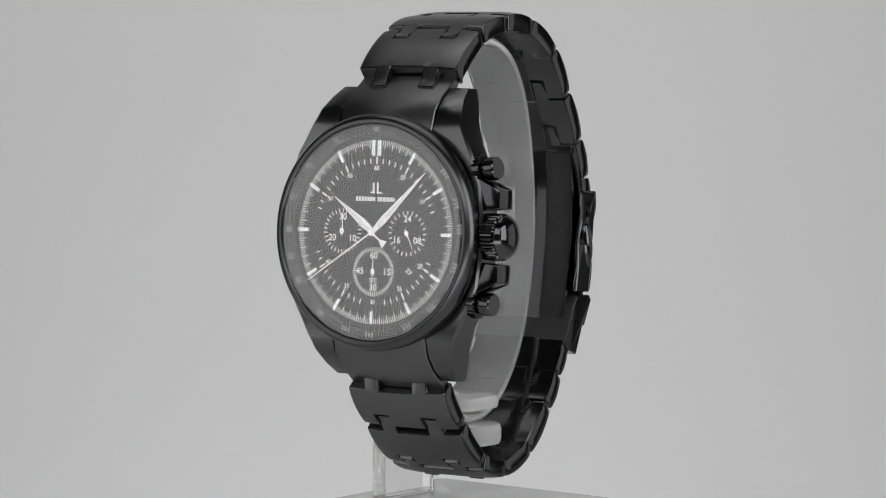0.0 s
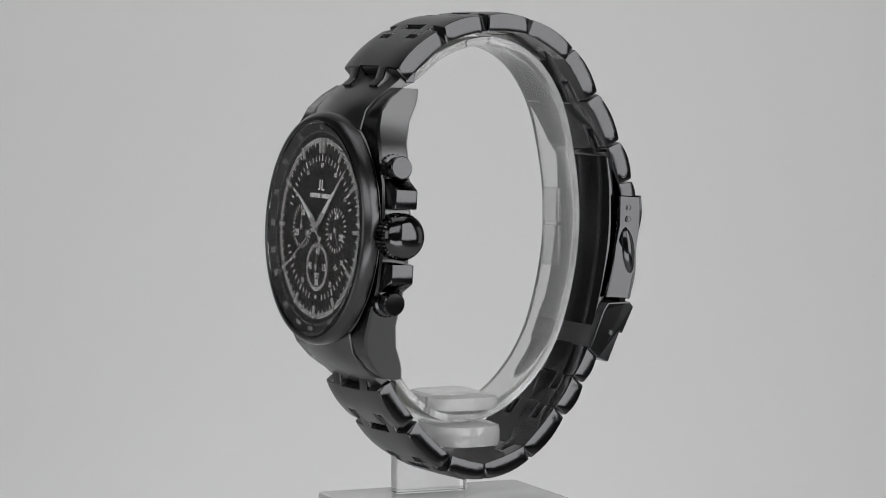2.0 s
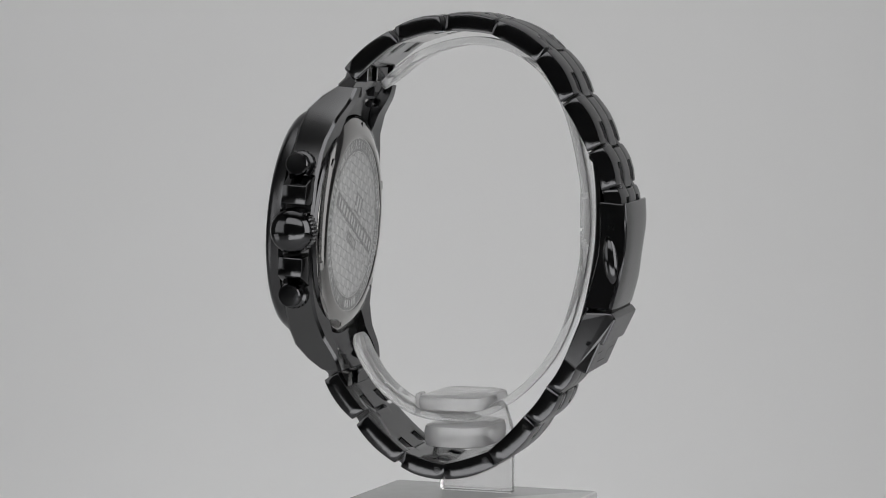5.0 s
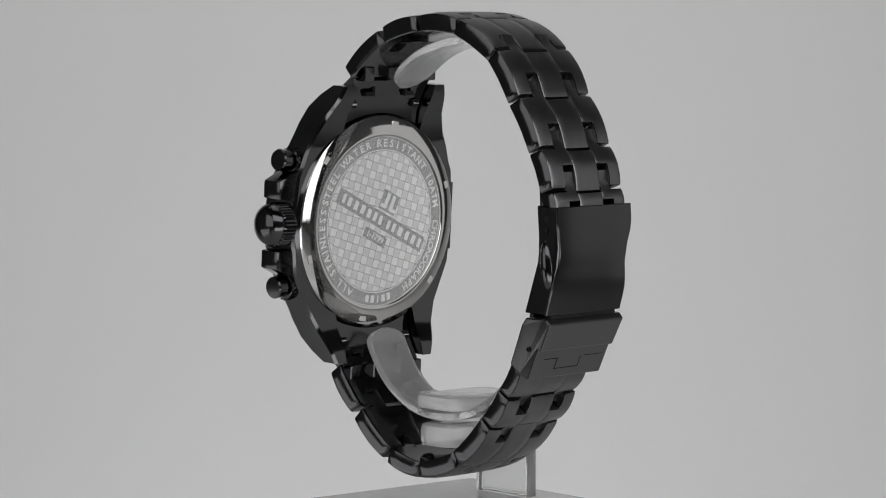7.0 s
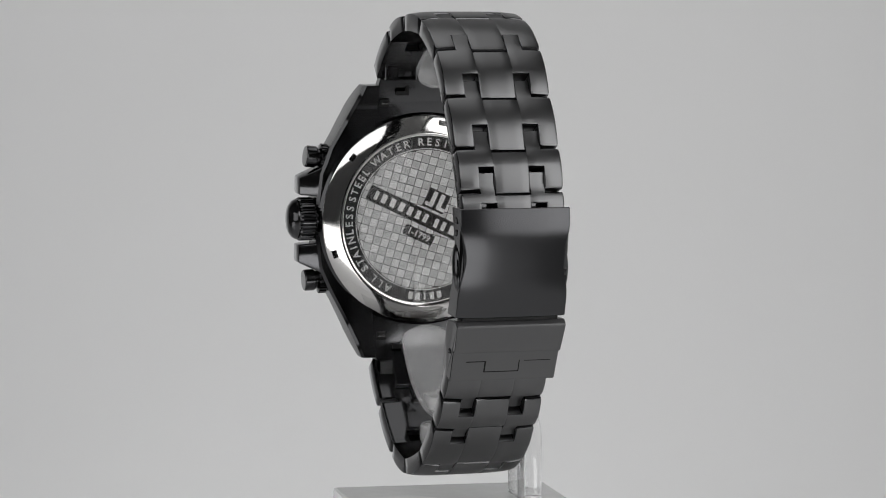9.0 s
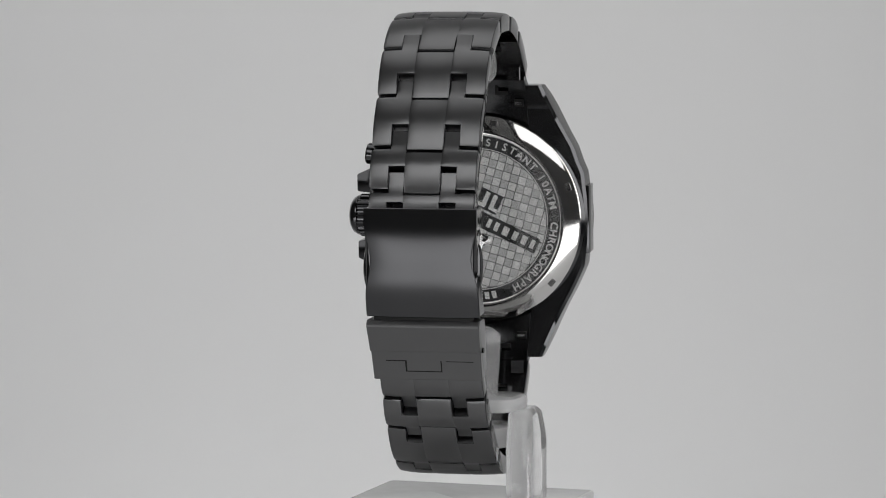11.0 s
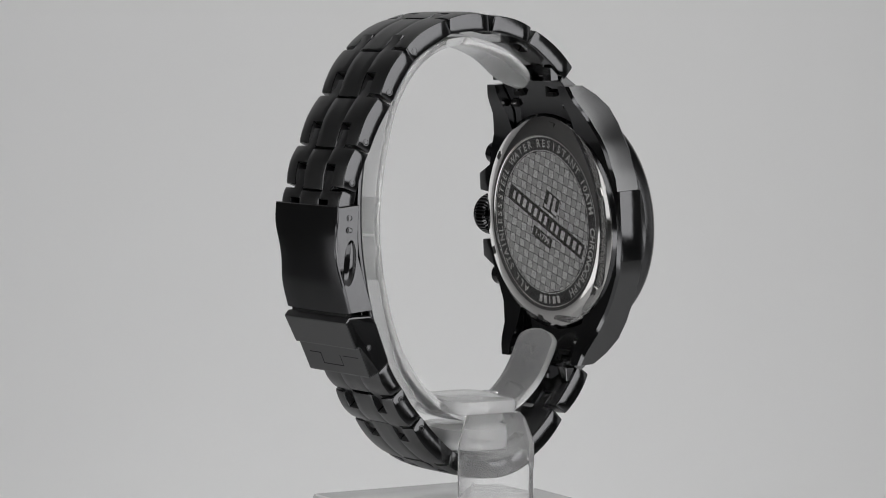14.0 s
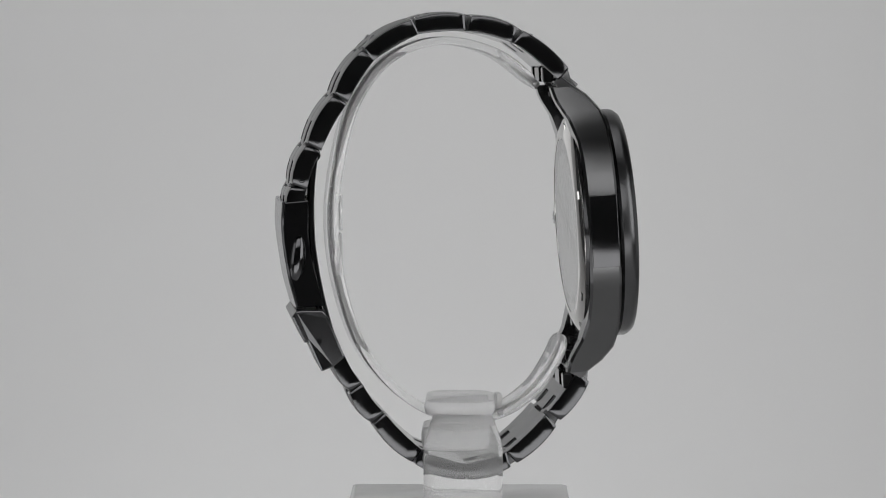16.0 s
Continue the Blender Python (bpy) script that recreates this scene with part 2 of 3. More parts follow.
def build_case(watch):
    half = [(0, 21.5), (8, 21.3), (11, 20.0), (14, 18.6), (17, 17.0), (20, 15.6), (26.4, 13.1)]
    front = [(0, -2.9), (14, -3.0), (19, -3.4), (22, -4.4), (24.5, -6.6), (26.4, -9.2)]
    back = [(0, -8.6), (12.8, -8.8), (16.5, -9.2), (20.5, -10.5), (24, -12.5), (26.4, -13.1)]
    bm = bmesh.new()
    for side in (-1, 1):
        rings = []
        for v in (-26.4, -25.5, -24.5, -23.2, -22, -20.5, -19, -16.5, -14, -11, -9, -4, 0, 4, 9, 11, 14, 16.5, 19, 20.5, 22, 23.2, 24.5, 25.5, 26.4):
            a = abs(v)
            h, f, b = lerp_table(half, a) + (0.4 if v > 12 else 0.0), lerp_table(front, a), lerp_table(back, a)
            i = 10.3
            rings.append([(side * i, v, f), (side * (h - 0.5), v, f), (side * h, v, f - 0.45), (side * h, v, f - 0.75), (side * (h - 0.03), v, 0.45 * f + 0.55 * b), (side * (h - 0.08), v, b + 0.8), (side * (h - 0.1), v, b + 0.5), (side * (h - 0.7), v, b), (side * i, v, b)])
        loft(bm, rings)
    lathe(bm, [(0, -9.2), (20.4, -9.2), (21.0, -8.6), (21.0, -3.4), (20.6, -2.75), (0, -2.75)], 96)
    bmesh.ops.recalc_face_normals(bm, faces=bm.faces)
    for f in bm.faces:
        f.material_index = 1 if f.normal.z < -0.5 else 0
    case = part("case", put(bm, CASE), M_CASE, watch, "black steel case with four lugs", True, (M_POLISHED,))
    # crown guards
    for s in (-1, 1):
        bm = bmesh.new()
        vs = box(bm, 18.6, 24.6, 5.0, 8.6, -8.5, -3.2)
        for v in vs:
            if v.co.x < 20:
                v.co.y = 4.4 if v.co.y < 6 else 11.0
            else:
                v.co.z = -8.0 if v.co.z < -6 else -3.5
                v.co.y = 4.9 if v.co.y < 6 else 8.3
            v.co.y *= s
        bevel(bm, 0.35, 2)
        part("crown_guard", put(bm, CASE), M_POLISHED, case, "", True)
    bm = bmesh.new()
    box(bm, -21.66, -19.5, -6.6, 6.6, -8.1, -3.2)
    bevel(bm, 0.1, 2)
    part("side_band", put(bm, CASE), M_POLISHED, case, "", True)
    return case


def build_bezel(watch):
    bm = bmesh.new()
    lathe(bm, [(19.5, -0.9), (19.5, -0.15), (19.7, 0.0), (20.2, 0.0), (20.6, -0.15), (21.2, -0.9), (21.4, -1.5), (21.4, -2.8), (21.0, -3.3), (19.4, -3.35)], 128, closed=True)
    part("bezel", put(bm, FACE), M_BEZEL, watch, "satin black bezel ring", True)
    bm = bmesh.new()
    lathe(bm, [(0, -0.75), (19.45, -0.75), (19.45, -0.2), (19.2, -0.06), (0, -0.03)], 96)
    ob = part("crystal", put(bm, FACE), M_CRYSTAL, watch, "clear flat glass crystal")
    ob.visible_shadow = False


D0 = -1.95      # height of the dial plate


def dial_place(h=0.0, cx=0.0, cy=0.0, turn=0.0):
    c, s = math.cos(radians(turn)), math.sin(radians(turn))
    return lambda a, b: FACE @ Vector((cx + c * a + s * b, cy - s * a + c * b, D0 + h))


def polar(r, deg):
    return r * math.sin(radians(deg)), r * math.cos(radians(deg))


def bar(bm, cx, cy, turn, r0, r1, w0, w1, h0, h1):
    """A tapered bar on the dial, from radius r0 to r1 at a clock angle."""
    ds, us = [], []
    for r, w in ((r0, w0), (r1, w1)):
        for k in (-0.5, 0.5):
            ds.append((w * k, r))
    c, s = math.cos(radians(turn)), math.sin(radians(turn))
    p = [(cx + c * a + s * b, cy - s * a + c * b) for a, b in (ds[0], ds[1], ds[3], ds[2])]
    lo = [bm.verts.new(FACE @ Vector((x, y, D0 + h0))) for x, y in p]
    hi = [bm.verts.new(FACE @ Vector((x, y, D0 + h1))) for x, y in p]
    bm.faces.new(hi)
    bm.faces.new(lo[::-1])
    for i in range(4):
        bm.faces.new((lo[i], lo[(i + 1) % 4], hi[(i + 1) % 4], hi[i]))


def ridged(bm, turn, stations, h, ridge):
    """A hand with two facets that meet in a ridge: stations of (radius, width)."""
    c, s = math.cos(radians(turn)), math.sin(radians(turn))
    rings = []
    for r, w in stations:
        ring = ((-w / 2, h), (0, h + ridge * min(1, w)), (w / 2, h), (w / 2, h - 0.08), (-w / 2, h - 0.08))
        rings.append([FACE @ Vector((c * a + s * r, -s * a + c * r, D0 + b)) for a, b in ring])
    loft(bm, rings)


def disc(bm, cx, cy, r, h0, h1, n=32, r0=0.0):
    m = FACE @ Matrix.Translation((cx, cy, D0))
    if r0:
        lathe(bm, [(r0, h0), (r, h0), (r, h1), (r0, h1)], n, m, True)
    else:
        lathe(bm, [(0, h0), (r, h0), (r, h1), (0, h1)], n, m)


def build_dial(watch):
    bm = bmesh.new()
    disc(bm, 0, 0, 17.3, -0.4, 0.0, 96)
    dial = part("dial", bm, M_DIAL, watch, "matt black chronograph dial", True)
    bm = bmesh.new()
    lathe(bm, [(17.25, -0.05), (19.4, 1.05), (19.45, -0.3), (17.3, -0.3)], 128, FACE @ Matrix.Translation((0, 0, D0)), True)
    ring = part("tachymeter_ring", bm, M_DIAL, watch, "sloping black ring with a printed scale", True)
    # hour markers
    for h in range(12):
        bm = bmesh.new()
        if h == 0:
            for k in (-0.62, 0.62):
                vs = box(bm, k - 0.45, k + 0.45, 13.7, 16.6, 0.02, 0.35)
                for v in vs:
                    v.co = FACE @ (v.co + Vector((0, 0, D0)))
            bevel(bm, 0.07, 1)
        else:
            bar(bm, 0, 0, 30 * h, 14.2 if h != 3 and h != 9 else 14.3, 16.6, 0.72, 0.82, 0.02, 0.35)
            bevel(bm, 0.08, 1)
        part("hour_marker", bm, M_INDEX, dial)
    # minute track
    bm = bmesh.new()
    for i in range(240):
        if i % 20 == 0:
            continue
        long = 1.5 if i % 4 == 0 else 0.95
        bar(bm, 0, 0, 1.5 * i, 16.6 - long, 16.6, 0.2 if i % 4 == 0 else 0.13, 0.2 if i % 4 == 0 else 0.13, 0.0, 0.02)
    tagged(part("minute_track", bm, M_PRINT, dial), kind="stuff")
    bm = bmesh.new()
    for i in range(60):
        a = 6 * i
        if 75 <= a <= 108 or 255 <= a <= 285 or 172 <= a <= 188:
            continue
        x = 0.34 if i % 5 == 0 else 0.22
        bar(bm, 0, 0, a, 12.35, 13.3 if i % 5 else 13.6, x, x, 0.0, 0.02)
    tagged(part("inner_track", bm, M_PRINT, dial), kind="stuff")
    for n, txt in ((0, "60"), (1, "05"), (2, "10"), (4, "20"), (5, "25"), (6, "30"), (7, "35"), (8, "40"), (10, "50"), (11, "55")):
        bm = bmesh.new()
        x, y = polar(12.6 if n == 6 else 11.5, 30 * n)
        text_polys(bm, txt, 1.05 if n == 6 else 1.2, dial_place(0.02, x, y))
        part("numeral", bm, M_PRINT, dial)
    # printed scale of the sloping ring
    bm = bmesh.new()
    for i in range(120):
        a = 3 * i
        if i % 6 == 0:
            continue
        x, y = polar(17.75, a)
        bar(bm, x, y, a, -0.14, 0.14, 0.22, 0.22, 0.28, 0.34)
    for speed in (110, 120, 140, 160, 200, 250, 300, 400):
        a = 360 * 60 / speed
        for k in (-1, 0, 1):
            x, y = polar(18.5, a + k * 2.1)
            bar(bm, x, y, a, -0.42, 0.42, 0.36, 0.36, 0.66, 0.74)
    tagged(part("printed_scale", bm, M_SCALE, ring), kind="stuff")
    for speed in (60, 65, 70, 75, 80, 85, 90, 100):
        a = 360 * 60 / speed
        c, n = math.cos(radians(a)), math.sin(radians(a))
        bm = bmesh.new()
        text_polys(bm, str(speed), 1.25, lambda p, q: FACE @ Vector((c * p + n * (q + 18.45), -n * p + c * (q + 18.45), D0 + 0.62 + 0.51 * q)))
        part("numeral", bm, M_SCALE, ring)
    # subdials
    for cx, cy, r, marks, ticks in ((-7.0, 0, 4.1, (("30", 0), ("10", 120), ("20", 240)), 30), (7.0, 0, 4.1, (("24", 0), ("08", 120), ("16", 240)), 24),
                                    (0, -7.1, 4.45, (("60", 0), ("15", 90), ("30", 180), ("45", 270)), 60)):
        bm = bmesh.new()
        disc(bm, cx, cy, r - 0.55 if ticks == 60 else r - 0.3, 0.0, 0.015, 48)
        sub = part("subdial", bm, M_DIAL, dial)
        bm = bmesh.new()
        for i in range(ticks):
            w = 0.17 if ticks == 60 else 0.2
            bar(bm, cx, cy, 360 / ticks * i, r - (0.75 if ticks == 60 else 0.75), r, w, w, 0.02, 0.035)
        tagged(part("subdial_scale", bm, M_PRINT, dial), kind="stuff")
        for txt, a in marks:
            x, y = polar(r - 1.55, a)
            bm = bmesh.new()
            text_polys(bm, txt, 1.7, dial_place(0.03, cx + x, cy + y))
            part("numeral", bm, M_PRINT, dial)
    bm = bmesh.new()
    text_polys(bm, "SEC", 1.15, dial_place(0.03, 0, -8.7))
    part("lettering", bm, M_PRINT, dial)
    # date disc opening
    bm = bmesh.new()
    x, y = polar(10.2, 132)
    bar(bm, x, y, 132, -0.9, 0.9, 1.7, 1.7, 0.0, 0.02)
    part("date_window", bm, M_INK, dial)
    bm = bmesh.new()
    text_polys(bm, "27", 1.35, dial_place(0.03, x, y, 42))
    part("numeral", bm, M_PRINT, dial)
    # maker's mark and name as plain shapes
    bm = bmesh.new()
    for a, b, c, d in ((-0.75, -0.35, 7.2, 8.9), (-1.2, -0.3, 6.95, 7.25), (0.15, 0.55, 7.2, 8.9), (0.15, 1.4, 6.95, 7.25)):
        bar(bm, (a + b) / 2, 0, 0, c, d, b - a, b - a, 0.0, 0.03)
    part("emblem", bm, M_PRINT, dial)
    bm = bmesh.new()
    x = -4.3
    for k, w in enumerate((0.42, 0.5, 0.5, 0.52, 0.5, 0.45, 0.45, 0, 0.4, 0.45, 0.62, 0.5, 0.52, 0.45)):
        if w:
            bar(bm, x + w / 2, 0, 0, 5.55, 6.35, w, w, 0.0, 0.02)
        x += (w or 0.25) + 0.14
    part("name_bars", bm, M_PRINT, dial)
    # hands
    bm = bmesh.new()
    ridged(bm, -54.5, ((-0.6, 0.9), (2.6, 1.6), (10.5, 0.18)), 0.55, 0.06)
    hand = part("hour_hand", bm, M_HAND, watch)
    bm = bmesh.new()
    bar(bm, 0, 0, -54.5, 3.2, 9.6, 0.6, 0.16, 0.69, 0.71)
    part("lume", bm, M_PRINT, hand, "white lume strip")
    bm = bmesh.new()
    ridged(bm, 45.0, ((-0.6, 0.8), (3.0, 1.45), (15.4, 0.16)), 0.8, 0.06)
    hand = part("minute_hand", bm, M_HAND, watch)
    bm = bmesh.new()
    bar(bm, 0, 0, 45.0, 4.2, 9.8, 0.6, 0.36, 0.93, 0.95)
    part("lume", bm, M_PRINT, hand, "white lume strip")
    bm = bmesh.new()
    bar(bm, 0, 0, 236.0, 0.0, 16.4, 0.3, 0.14, 1.0, 1.07)
    bar(bm, 0, 0, 236.0, -1.9, 0.0, 0.8, 0.3, 1.0, 1.07)
    bar(bm, 0, 0, 128.0, 2.0, 3.6, 0.12, 1.7, 1.0, 1.07)
    bar(bm, 0, 0, 128.0, 0.0, 2.0, 0.5, 0.3, 1.0, 1.07)
    disc(bm, 0, 0, 0.75, 0.95, 1.12, 24)
    part("sweep_hand", bm, M_HAND, watch)
    for cx, cy, a, n in ((-7.0, 0, 2, 3.3), (7.0, 0, 153, 3.1), (0, -7.1, 0, 3.0)):
        bm = bmesh.new()
        bar(bm, cx, cy, a, -0.8, n, 0.26, 0.12, 0.2, 0.26)
        disc(bm, cx, cy, 0.5, 0.18, 0.3, 20)
        part("subdial_hand", bm, M_HAND, watch)


def build_crown(watch):
    m = CASE @ Matrix.Translation((21.2, 0, -5.7)) @ Matrix.Rotation(radians(90), 4, "Y")
    bm = bmesh.new()
    n = 108
    rings = []
    for h, grow in ((0.2, 0.86), (0.5, 1.0), (3.0, 1.0), (3.4, 0.92)):
        ring = []
        for i in range(n):
            r = (4.2 if i % 3 else 3.9) * grow
            a = 2 * math.pi * i / n
            ring.append(m @ Vector((r * math.cos(a), r * math.sin(a), h)))
        rings.append(ring)
    loft(bm, rings)
    crown = part("crown", bm, M_POLISHED, watch, "fluted black winding crown with domed cap")
    bm = bmesh.new()
    lathe(bm, [(0, -1.5), (3.0, -1.5), (3.0, 0.2), (3.0, 3.3), (3.9, 3.35), (3.95, 3.6), (3.5, 4.4), (2.6, 5.0), (1.4, 5.3), (0, 5.4)], 48, m)
    part("cap", bm, M_POLISHED, crown, "", True)
    for v in (12.0, -12.2):
        m = CASE @ Matrix.Translation((18.3, v * 0.97, -5.4)) @ Matrix.Rotation(radians(7 if v > 0 else -3), 4, "Z") @ Matrix.Rotation(radians(90), 4, "Y")
        bm = bmesh.new()
        lathe(bm, [(0, 0), (2.5, 0), (2.5, 2.0), (1.7, 2.2), (1.7, 2.5), (1.95, 2.6), (2.1, 2.8), (2.1, 4.5), (1.9, 4.75), (0, 4.8)], 40, m)
        push = part("pusher", bm, M_POLISHED, watch, "round black chronograph pusher", True)
        bm = bmesh.new()
        for k in range(20):
            a = 2 * math.pi * k / 20
            box(bm, -0.16, 0.16, 2.45, 2.75, 0.6, 1.9, m @ Matrix.Rotation(a, 4, "Z"))
        part("knurl", bm, M_POLISHED, push)


BACK = -9.9


def back_place(h=0.0, cx=0.0, cy=0.0, turn=0.0):
    c, s = math.cos(radians(turn)), math.sin(radians(turn))
    return lambda a, b: CASE @ Vector((-(cx + c * a + s * b), cy - s * a + c * b, BACK - h))


def plate(bm, cx, cy, turn, w, h, lift):
    p = back_place(lift, cx, cy, turn)
    bm.faces.new([bm.verts.new(p(a * w / 2, b * h / 2)) for a, b in ((-1, -1), (1, -1), (1, 1), (-1, 1))])


def build_caseback(watch):
    bm = bmesh.new()
    lathe(bm, [(0, -9.0), (20.3, -9.0), (20.35, -9.3), (20.1, -9.5), (17.3, -10.25), (16.8, -10.3), (16.5, -10.2), (16.5, -9.9), (0, -9.9)], 128)
    back = part("caseback", put(bm, CASE), M_STEEL, watch, "polished steel caseback with engraved ring", True)
    m = CASE @ Matrix.Translation((0, 0, BACK))
    bm = bmesh.new()
    lathe(bm, [(13.75, -0.0), (16.35, -0.0), (16.35, -0.03), (13.75, -0.03)], 96, m, True)
    part("engraved_ring", bm, M_INK, back, "black filled ring")
    bm = bmesh.new()
    for r in (13.75, 16.35):
        lathe(bm, [(r, -0.0), (r + 0.16, -0.0), (r + 0.16, -0.06), (r, -0.06)], 96, m, True)
    part("ring_line", bm, M_ETCH, back)
    for word, a0, a1 in (("WATER", -41, -15), ("RESISTANT", -4, 47), ("10ATM", 57, 79), ("CHRONOGRAPH", 94, 150), ("ALL", 209, 222), ("STAINLESS", 232, 279), ("STEEL", 286, 308)):
        bm = bmesh.new()
        for i, ch in enumerate(word):
            a = a0 + (a1 - a0) * i / (len(word) - 1)
            x, y = polar(15.1, a)
            text_polys(bm, ch, 2.05, back_place(0.06, x, y, a))
        part("engraved_word", bm, M_ETCH, back)
    bm = bmesh.new()
    for i in range(5):
        a = 168 + 22 * i / 4
        x, y = polar(15.1, a)
        plate(bm, x, y, a, 0.9 if i != 2 else 0.35, 1.4, 0.06)
    part("engraved_bars", bm, M_ETCH, back)
    # chequered centre
    bm = bmesh.new()
    lathe(bm, [(0, 0.0), (13.7, 0.0), (13.7, -0.02), (0, -0.02)], 96, m)
    part("engraved_lines", bm, M_INK, back)
    bm = bmesh.new()
    c, turn = 1.62, 16
    rot = Matrix.Rotation(radians(-turn), 2)
    lift = back_place(0.045)
    for i in range(-9, 10):
        for j in range(-9, 10):
            corners = [Vector(((i + a) * c, (j + b) * c)) for a, b in ((-0.465, -0.465), (0.465, -0.465), (0.465, 0.465), (-0.465, 0.465))]
            if min(p.length for p in corners) > 13.4:
                continue
            corners = [rot @ (p if p.length < 13.6 else p * 13.6 / p.length) for p in corners]
            f = bm.faces.new([bm.verts.new(lift(p.x, p.y)) for p in corners])
            # Differing sheen of crossed brushing is put into two tones by turns.
            f.material_index = (i + j) % 2
    tagged(part("chequer", bm, M_ETCH, back, mats=(M_ETCH2,)), kind="stuff")
    bm = bmesh.new()
    plate(bm, 0.2, 0.2, 25, 25.6, 3.1, 0.07)
    plate(bm, 2.3, 3.6, 25, 4.6, 3.9, 0.07)
    plate(bm, -1.2, -3.0, 25, 6.4, 2.1, 0.07)
    part("nameplate", bm, M_INK, back, "black filled name panel")
    bm = bmesh.new()
    text_polys(bm, "1-1799", 1.75, back_place(0.09, -1.2, -3.0, 25))
    part("engraved_number", bm, M_ETCH, back)
    bm = bmesh.new()
    rot = Matrix.Rotation(radians(-25), 2)
    x = -11.6
    for w in (1.2, 1.6, 1.7, 1.7, 1.6, 1.4, 1.4, 0, 1.3, 1.4, 2.0, 1.6, 1.7, 1.4):
        if w:
            q = rot @ Vector((x + w / 2, 0))
            plate(bm, q.x + 0.2, q.y + 0.2, 25, 0.62 * w, 1.75, 0.09)
        x += (w or 0.5) + 0.27
    for a, b, w, h in ((-0.7, 0.1, 0.9, 3.0), (-1.2, -1.2, 1.6, 0.7), (0.9, 0.1, 0.9, 3.0), (1.5, -1.2, 1.6, 0.7)):
        q = rot @ Vector((a, b))
        plate(bm, 2.3 + q.x, 3.6 + q.y, 25, w, h, 0.09)
    part("name_bars", bm, M_ETCH, back)
    # Thin sheet added so that the caseback mirrors the side lamps.
    bm = bmesh.new()
    lathe(bm, [(0, -0.16), (16.4, -0.16), (16.4, -0.24), (0, -0.24)], 96, m)
    part("reflection_film", bm, M_FILM, back, "clear glossy sheet added for caseback reflections").visible_shadow = False
    for k in range(6):
        bm = bmesh.new()
        a = 10 + 60 * k
        x, y = polar(18.9, a)
        vs = []
        for h in (-0.4, 0.02):
            for u, v in ((-0.75, -0.6), (0.75, -0.6), (0.75, 0.6), (-0.75, 0.6)):
                vs.append(bm.verts.new(back_place(h, x, y, a)(u, v)))
        for q in ((0, 1, 2, 3), (4, 5, 6, 7), (0, 1, 5, 4), (1, 2, 6, 5), (2, 3, 7, 6), (3, 0, 4, 7)):
            bm.faces.new([vs[i] for i in q])
        part("wrench_slot", bm, M_STEEL, back)


# ---- bracelet ----
TOP_OUT = [(-20.0, 80.9), (-10.6, 88.8), (-1.0, 91.4), (9.4, 90.8), (18.7, 85.4), (24.1, 77.0), (29.1, 67.9), (31.9, 60.4), (32.6, 54.0)]
LOW_OUT = [(-23.7, 24.5), (-17.8, 16.1), (-9.6, 8.2), (-0.5, 5.5), (9.4, 8.6), (17.0, 16.1), (21.4, 22.0)]


